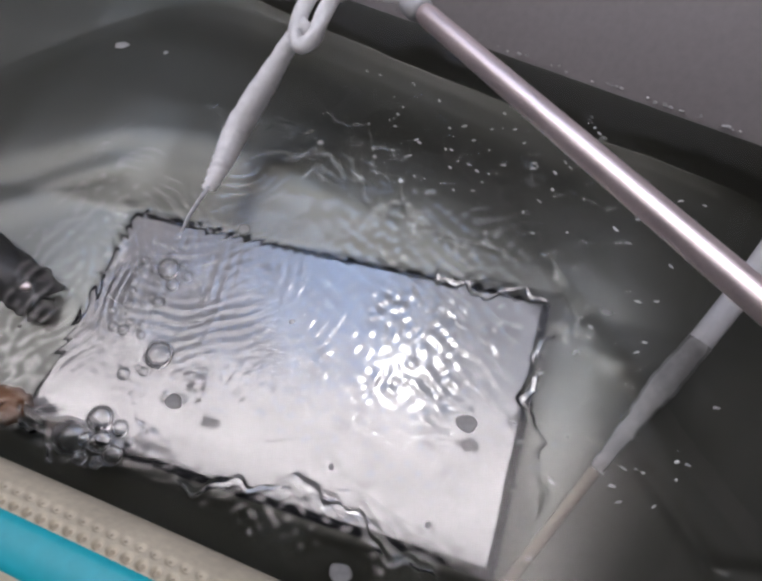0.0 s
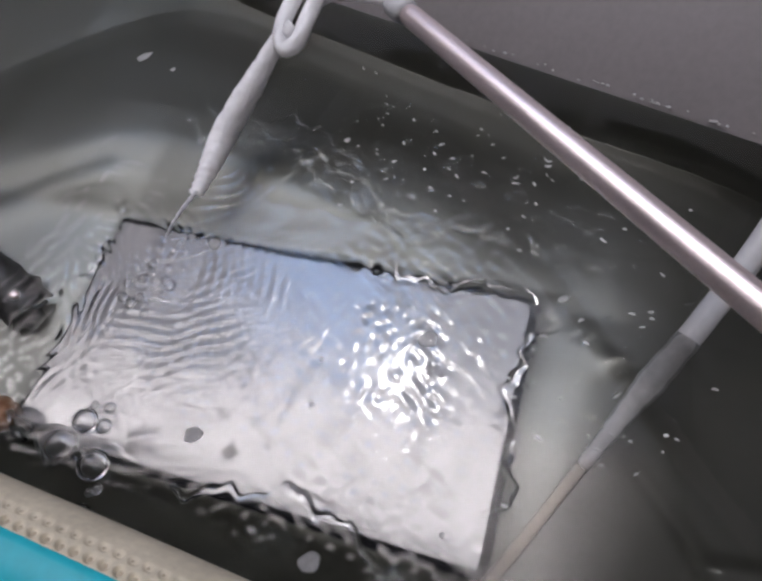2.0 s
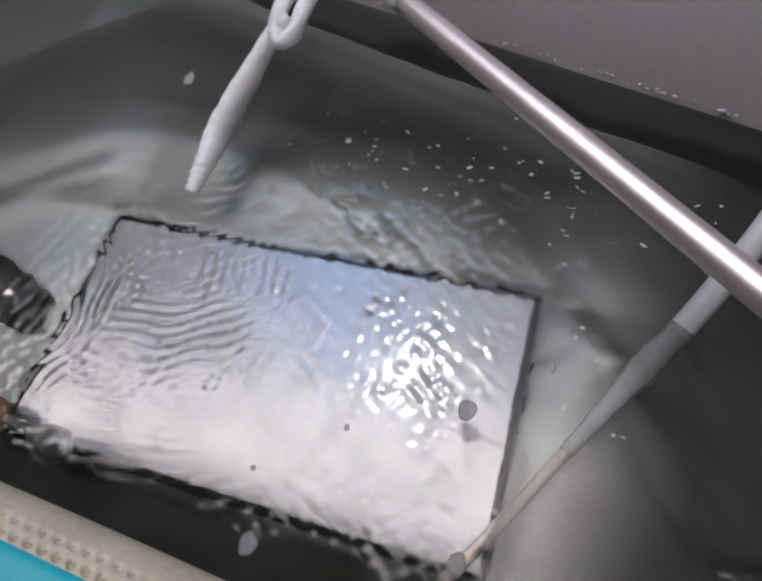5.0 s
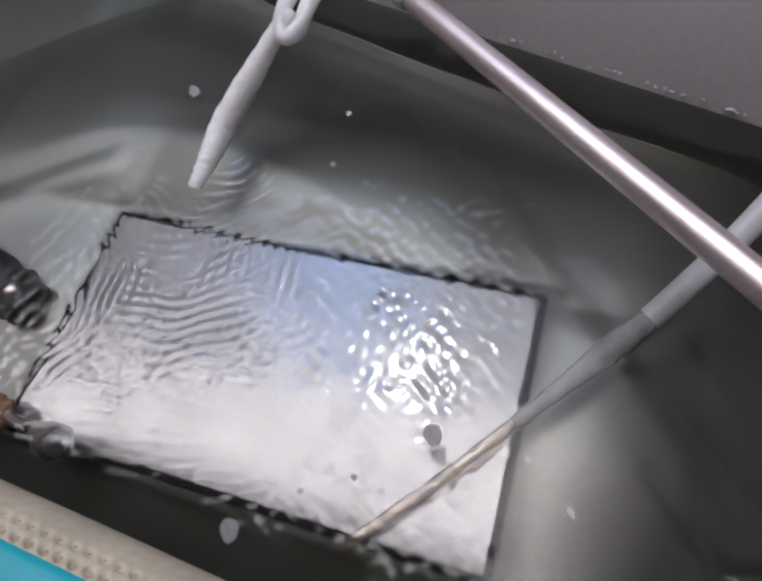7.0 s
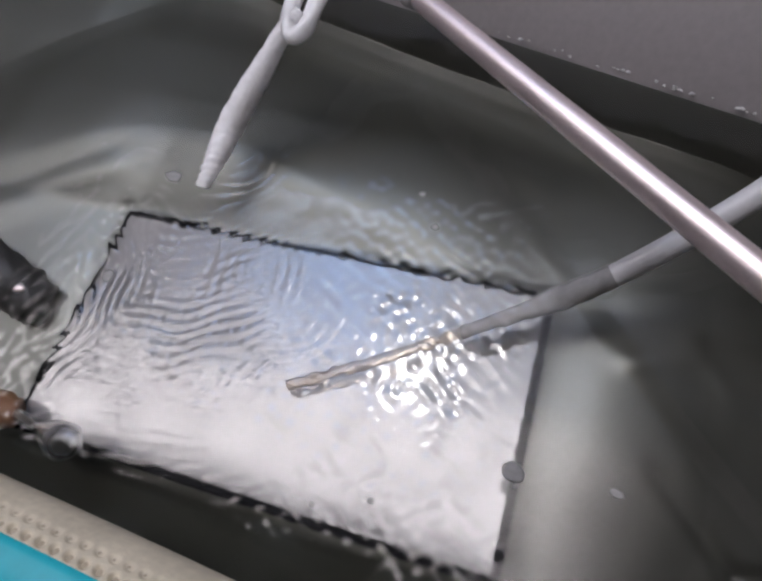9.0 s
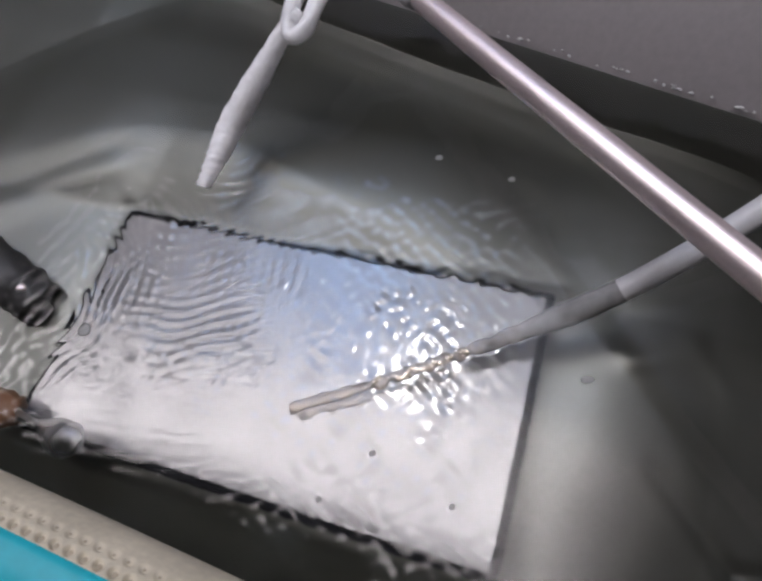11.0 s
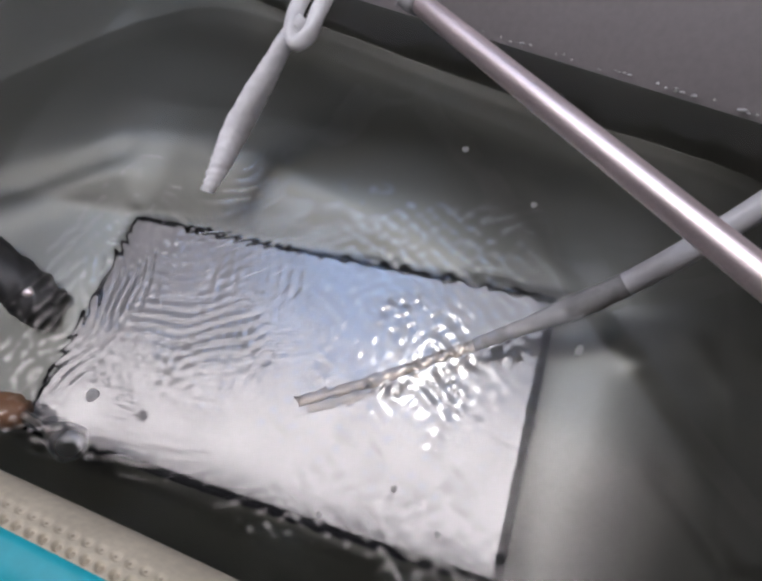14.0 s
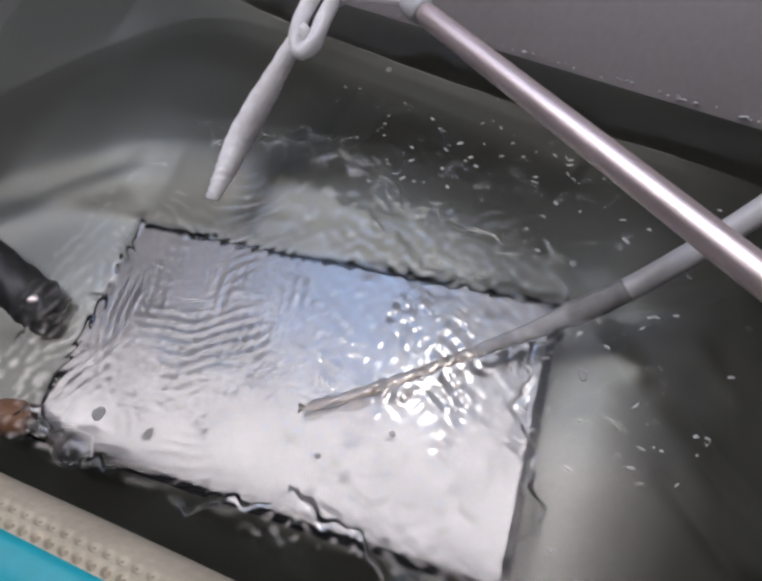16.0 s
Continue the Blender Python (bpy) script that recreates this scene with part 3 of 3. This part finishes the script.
def make_room():
    # unseen room, added dim so the water mirrors dark around the window
    floor = tagged(part("floor", slab(-3, 3, -3, 3, -0.90, -0.80, 0.002), WALL, None, smooth=False), "assumed plain dim floor", "floor", kind="structure")
    for name, box in (("wall_north", (-3, 3, 3, 3.1)), ("wall_south", (-3, 3, -3.1, -3)), ("wall_east", (3, 3.1, -3.1, 3.1)), ("wall_west", (-3.1, -3, -3.1, 3.1))):
        tagged(part(name, slab(*box, -0.90, CEILING_Z + 0.1, 0.002), WALL, None, smooth=False), "assumed plain dim wall", "wall", kind="structure")
    # ceiling with the assumed roof window, so daylight falls only through it
    bm = bmesh.new()
    for x0, x1, y0, y1 in ((-3, 3, -3, -0.06), (-3, -2.0, -0.06, 1.15), (0.62, 3, -0.06, 1.15), (-3, 3, 1.15, 3)):
        piece = slab(x0, x1, y0, y1, CEILING_Z, CEILING_Z + 0.1, 0.001, 1)
        me = bpy.data.meshes.new("piece")
        piece.to_mesh(me)
        piece.free()
        bm.from_mesh(me)
        bpy.data.meshes.remove(me)
    tagged(part("ceiling", bm, WALL, None, smooth=False), "plain dim ceiling with a roof window, both assumed", "ceiling", kind="structure")


make_room()
table = make_table()
tub = make_tub()
liner = make_liner()
plate = make_plate()
clip = make_clip()
nut = make_nut()
rod = make_rod()
nozzle = make_nozzle()
jet = make_jet()
feed_tube = make_feed_tube()
hose = make_hose()
water = make_water()
beads = make_wet_line()
RAFT = "raft of clear bubbles drifting on the water"
raft_low = make_bubbles(1, (0.0034, 0.0026, 0.0022, 0.0019, 0.0028, 0.0016, 0.0013, 0.0018), 0.0058, RAFT)
raft_big = make_bubbles(2, (0.0038, 0.0017, 0.0013, 0.0010), 0.0040, RAFT)
raft_late = make_bubbles(3, (0.0033, 0.0020, 0.0015, 0.0011, 0.0009), 0.0042, RAFT)
raft_trail = make_bubbles(4, (0.0015, 0.0012, 0.0017, 0.0010, 0.0013, 0.0009, 0.0014, 0.0011, 0.0012, 0.0008, 0.0016, 0.0010), 0.0068, RAFT)
raft_jet = make_bubbles(5, (0.0012, 0.0010, 0.0014, 0.0009, 0.0008, 0.0011, 0.0009, 0.0013), 0.0052, RAFT)
SCRAP = "grey translucent scrap floating on the water"
flake_a = make_flake("flake", 0.0018, 11, FLAKE, SCRAP)
flake_b = make_flake("flake", 0.0017, 12, PALE, "pale round scrap floating on the water", 1.05)
flake_c = make_flake("flake", 0.0019, 13, FLAKE, SCRAP)
flake_d = make_flake("flake", 0.0020, 14, FLAKE, SCRAP)
flake_e = make_flake("flake", 0.0018, 15, PALE, "pale scrap floating on the water", 1.6)
DROP = "small clear droplet on the water"
drop_a = make_flake("droplet", 0.00062, 21, FLAKE, DROP, 1.0)
drop_b = make_flake("droplet", 0.0007, 22, FLAKE, DROP, 1.0)
drop_c = make_flake("droplet", 0.0006, 23, FLAKE, DROP, 1.0)
speck_a = make_flake("droplet", 0.0009, 24, PALE, "bright speck on the water", 1.2)
speck_b = make_flake("droplet", 0.0008, 25, PALE, "bright speck on the water", 1.2)
speck_c = make_flake("droplet", 0.0009, 26, PALE, "bright speck on the water", 1.5)
crests = [make_crest(k, 0.050 + 0.008 * (k % 3), 0.0021, 0.0013) for k in range(11)]
patches = [make_wavelets(31, 45, 0.045, 0.056, 0.045, 0.025), make_wavelets(32, 30, 0.010, 0.070, 0.040, 0.020), make_wavelets(33, 26, 0.078, 0.012, 0.020, 0.035), make_wavelets(34, 22, 0.02, -0.012, 0.05, 0.022)]
# glints on the choppy water, put in as pale opaque flecks
GLINT_FLECKS = "scattered pale flecks painting glints on the dark water"
patches += [make_wavelets(41, 46, 0.048, 0.060, 0.050, 0.030, "foam", GLINT, 0.34, GLINT_FLECKS), make_wavelets(42, 30, 0.020, 0.074, 0.050, 0.022, "foam", GLINT, 0.30, GLINT_FLECKS), make_wavelets(43, 24, 0.080, 0.004, 0.022, 0.045, "foam", GLINT, 0.34, GLINT_FLECKS)]


# ---- motion ----
def motions():
    rows = []
    for t, x, y, turn in ((0, 0.0590, -0.0474, 63.4), (1.5, 0.0580, -0.0470, 62.5), (3.5, 0.0545, -0.0457, 60.8), (4.2, 0.0536, -0.0450, 60.3), (5.4, 0.0488, -0.0428, 58),
                          (6.5, 0.0418, -0.0402, 54.8), (7, 0.0323, -0.0361, 50.2), (7.5, 0.0260, -0.0280, 45.2), (8, 0.0147, -0.0217, 39.4), (8.5, 0.0085, -0.0130, 34.5),
                          (9, 0.0044, -0.0069, 30.8), (10.2, 0.0048, -0.0085, 31.4),
                          (11.3, 0.0089, -0.0130, 32.4), (11.8, 0.0094, -0.0130, 32.3), (12.3, 0.0039, -0.0062, 30), (12.8, 0.0035, -0.0041, 29.7), (13.3, 0.0047, -0.0052, 30.3), (13.8, 0.0078, -0.0099, 32), (14.3, 0.0076, -0.0100, 32.2), (14.8, 0.0058, -0.0090, 31.8), (15.4, 0.0070, -0.0112, 32.5), (16, 0.0076, -0.0105, 32.6)):
        rows.append((t, pose(x, y, 0.0, 0, 0, turn)))
    walk(feed_tube, rows)
    rng = random.Random(4)
    rows = []
    for k in range(65):
        t = k * 0.25
        strong = 1.0 if t < 4.3 else (0.45 if t < 14.8 else 0.8)
        rows.append((t, pose(0.0022 * strong * math.sin(2.9 * t) + 0.0008 * rng.uniform(-1, 1), 0.0016 * strong * math.sin(2.1 * t + 1) + 0.0008 * rng.uniform(-1, 1), WATER_Z + 0.0002 * rng.uniform(-1, 1))))
    walk(water, rows)

    # the jet swings a little while the air blows and sinks away after that
    rows = []
    for k in range(65):
        t = k * 0.25
        back = min(1, max(0, (t - 2.5) / 0.5))
        rows.append((t, pose(-0.0400, 0.0425, 0.0112 - 0.0326 * back, 0, 0, 6 * math.sin(5 * t))))
    walk(jet, rows)

    def drift(spin, *rows):
        """Floating from place to place, turning slowly."""
        return [(t, pose(x, y, WATER_Z, 0, 0, spin * t)) for t, x, y in rows]
    walk(raft_low, drift(14, (0, -0.0320, -0.0325), (0.3, -0.0286, -0.0378), (0.6, -0.0316, -0.0408), (0.9, -0.0302, -0.0434), (1.4, -0.0332, -0.0501), (2.2, -0.0357, -0.0557), (16, -0.0390, -0.0564)))
    walk(raft_big, drift(30, (0, -0.0329, -0.0131), (0.3, -0.0372, -0.0127), (0.6, -0.0457, -0.0176), (0.9, -0.0471, -0.0226), (1.2, -0.0369, -0.0294), (1.5, -0.0300, -0.0282), (1.8, -0.0282, -0.0349), (2.3, -0.0304, -0.0489), (3, -0.0376, -0.0558), (16, -0.0414, -0.0571)))
    walk(raft_late, drift(26, (0, -0.0363, 0.0134), (0.6, -0.0389, 0.0084), (0.9, -0.0383, -0.0028), (1.2, -0.0411, -0.0145), (1.5, -0.0401, -0.0116), (1.8, -0.0393, -0.0208), (2.1, -0.0335, -0.0282), (2.4, -0.0310, -0.0336), (2.7, -0.0390, -0.0321), (3, -0.0467, -0.0301), (3.3, -0.0496, -0.0333), (3.8, -0.0530, -0.0390), (4.6, -0.0635, -0.0454), (16, -0.0690, -0.0474)))
    walk(raft_trail, drift(-9, (0, -0.0423, -0.0001), (0.6, -0.0431, 0.0105), (1.2, -0.0425, 0.0096), (1.8, -0.0397, 0.0114), (2.4, -0.0411, 0.0017), (2.7, -0.0562, -0.0017), (3, -0.0585, -0.0091), (3.5, -0.0674, -0.0113), (4.2, -0.0762, -0.0177), (5, -0.0905, -0.0213), (16, -0.0983, -0.0232)))
    walk(raft_jet, drift(12, (0, -0.0419, 0.0152), (0.5, -0.0420, 0.0185), (1.2, -0.0406, 0.0178), (1.8, -0.0370, 0.0246), (2.1, -0.0375, 0.0147), (2.5, -0.0444, -0.0006), (2.8, -0.0498, -0.0170), (3.1, -0.0486, -0.0281), (3.5, -0.0526, -0.0354), (4.5, -0.0697, -0.0435), (16, -0.0755, -0.0456)))
    walk(flake_a, drift(18, (0, -0.0203, -0.0194), (0.3, -0.0181, -0.0258), (0.6, -0.0144, -0.0250), (0.9, -0.0115, -0.0244), (1.2, -0.0126, -0.0298), (1.5, -0.0056, -0.0280), (1.8, -0.0095, -0.0229), (2.1, -0.0089, -0.0241), (2.7, 0.0146, -0.0299), (3, 0.0251, -0.0252), (3.3, 0.0343, -0.0248), (3.5, 0.0436, -0.0239), (4.2, 0.0489, -0.0270), (5.2, 0.0582, -0.0340), (6.2, 0.0644, -0.0425), (16, 0.0612, -0.0428)))
    walk(flake_b, drift(18, (0, -0.0229, 0.0308), (2, -0.0262, 0.0266), (2.7, -0.0341, 0.0184), (3, -0.0402, 0.0096), (3.5, -0.0382, 0.0095), (3.9, -0.0362, 0.0014), (4.2, -0.0382, -0.0005), (5.3, -0.0416, 0.0070), (6.5, -0.0419, 0.0133), (7, -0.0431, 0.0152), (8, -0.0480, 0.0122), (9, -0.0533, 0.0086), (10, -0.0534, 0.0002), (11.5, -0.0502, -0.0109), (13, -0.0453, -0.0182), (14.5, -0.0406, -0.0236), (16, -0.0397, -0.0248)))
    walk(flake_c, drift(18, (0, 0.0494, -0.0056), (1.5, 0.0355, 0.0097), (2.5, 0.0444, 0.0137), (3.5, 0.0502, 0.0080), (4.2, 0.0523, 0.0029), (5.2, 0.0511, -0.0028), (6.3, 0.0452, -0.0064), (6.6, 0.0416, -0.0086), (7, 0.0444, -0.0092), (7.2, 0.0482, -0.0113), (7.6, 0.0522, -0.0152), (8, 0.0565, -0.0178), (8.6, 0.0575, -0.0156), (9, 0.0607, -0.0126), (9.6, 0.0651, -0.0182), (10.5, 0.0701, -0.0296), (11.2, 0.0739, -0.0408), (16, 0.0718, -0.0393)))
    walk(flake_d, drift(18, (0, 0.0318, -0.0427), (4, 0.0191, -0.0403), (6.3, 0.0092, -0.0410), (7, 0.0082, -0.0395), (7.4, 0.0043, -0.0417), (7.8, -0.0023, -0.0378), (8, -0.0095, -0.0379), (8.3, -0.0161, -0.0408), (8.7, -0.0229, -0.0475), (9.5, -0.0318, -0.0529), (16, -0.0367, -0.0536)))
    walk(flake_e, drift(18, (0, -0.0990, 0.0930), (3, -0.0761, 0.0922), (6.3, -0.0557, 0.0770), (7, -0.0562, 0.0762), (7.6, -0.0565, 0.0782), (8.1, -0.0597, 0.0747), (8.6, -0.0549, 0.0623), (8.8, -0.0533, 0.0525), (9, -0.0498, 0.0431), (9.2, -0.0507, 0.0350), (9.8, -0.0574, 0.0210), (10.6, -0.0732, 0.0047), (11.2, -0.0907, -0.0087), (16, -0.0951, -0.0088)))
    walk(drop_a, drift(18, (0, 0.0227, -0.0231), (2, 0.0161, -0.0094), (3.5, 0.0024, -0.0200), (6.5, 0.0185, -0.0273), (9, 0.0221, -0.0303), (10.5, 0.0231, -0.0299), (12.5, 0.0239, -0.0281), (14.5, 0.0239, -0.0324), (16, 0.0178, -0.0196)))
    walk(drop_b, drift(18, (0, 0.0010, 0.0078), (3.5, 0.0225, -0.0044), (6.5, 0.0295, -0.0201), (9, 0.0340, -0.0261), (11, 0.0317, -0.0173), (12.5, 0.0295, -0.0112), (14.5, 0.0392, -0.0245), (16, 0.0325, -0.0107)))
    walk(drop_c, drift(18, (0, 0.0466, -0.0285), (3.5, 0.0565, -0.0284), (7, 0.0644, -0.0092), (9, 0.0616, -0.0152), (11, 0.0507, -0.0230), (12.5, 0.0476, -0.0247), (14, 0.0487, -0.0283), (16, 0.0332, -0.0355)))
    walk(speck_a, drift(18, (0, -0.0803, 0.0922), (3.5, -0.0587, 0.0867), (7, -0.0028, 0.0749), (9, 0.0301, 0.0412), (11.5, 0.0235, 0.0693), (12.5, 0.0202, 0.0756), (14.5, 0.0331, 0.0666), (16, -0.0017, 0.0983)))
    walk(speck_b, drift(18, (0, -0.0117, 0.0647), (3.5, 0.0033, 0.0698), (7, -0.0013, 0.0562), (9, 0.0243, 0.0504), (12.5, 0.0515, 0.0645), (14.5, 0.0532, 0.0480), (16, 0.0631, 0.0396)))
    walk(speck_c, drift(18, (0, 0.0750, 0.0289), (3.5, 0.0653, 0.0305), (7, 0.0742, -0.0169), (9, 0.0805, -0.0112), (12.5, 0.0668, 0.0192), (14.5, 0.0693, 0.0155), (16, 0.0693, 0.0123)))

    def chop(t):
        """How rough the water is at a time: 1 while the air blows, 0 when it lies calm."""
        calm = min(1, max(0, (t - 4.2) / 1.6))
        again = min(1, max(0, (t - 14.9) / 1.0))
        return max(1 - calm, again)

    for k, crest in enumerate(crests):
        rows = []
        for i in range(65):
            t = i * 0.25
            a = 2.6 * t + 1.9 * k
            x = -0.030 + 0.0125 * k + 0.004 * math.sin(a * 0.7)
            y = 0.066 - 0.0058 * k + (0.007 if k % 2 else 0) + 0.003 * math.sin(a)
            turn = -14 + 5 * math.sin(k * 2.1) + 4 * math.sin(a * 0.5)
            if k >= 7:  # waves along the plate's other sides
                x, y, turn = ((0.063, 0.002, 84), (0.02, -0.034, -3), (-0.052, -0.034, 4), (-0.063, 0.004, 70))[k - 7]
                x, y, turn = x + 0.002 * math.sin(a), y + 0.002 * math.cos(1.3 * a), turn + 4 * math.sin(0.6 * a)
            rows.append((t, pose(x, y, WATER_Z - 0.0334 * (1 - chop(t)), 0, 0, turn)))
        walk(crest, rows)
    for k, patch in enumerate(patches):
        x0, y0, _ = patch.location
        rows = []
        for i in range(65):
            t = i * 0.25
            a = 3.1 * t + 1.3 * k
            rows.append((t, pose(x0 + 0.005 * math.sin(a), y0 + 0.004 * math.cos(1.3 * a), WATER_Z - 0.0334 * (1 - chop(t)), 0, 0, 14 * math.sin(0.9 * a))))
        walk(patch, rows)


motions()
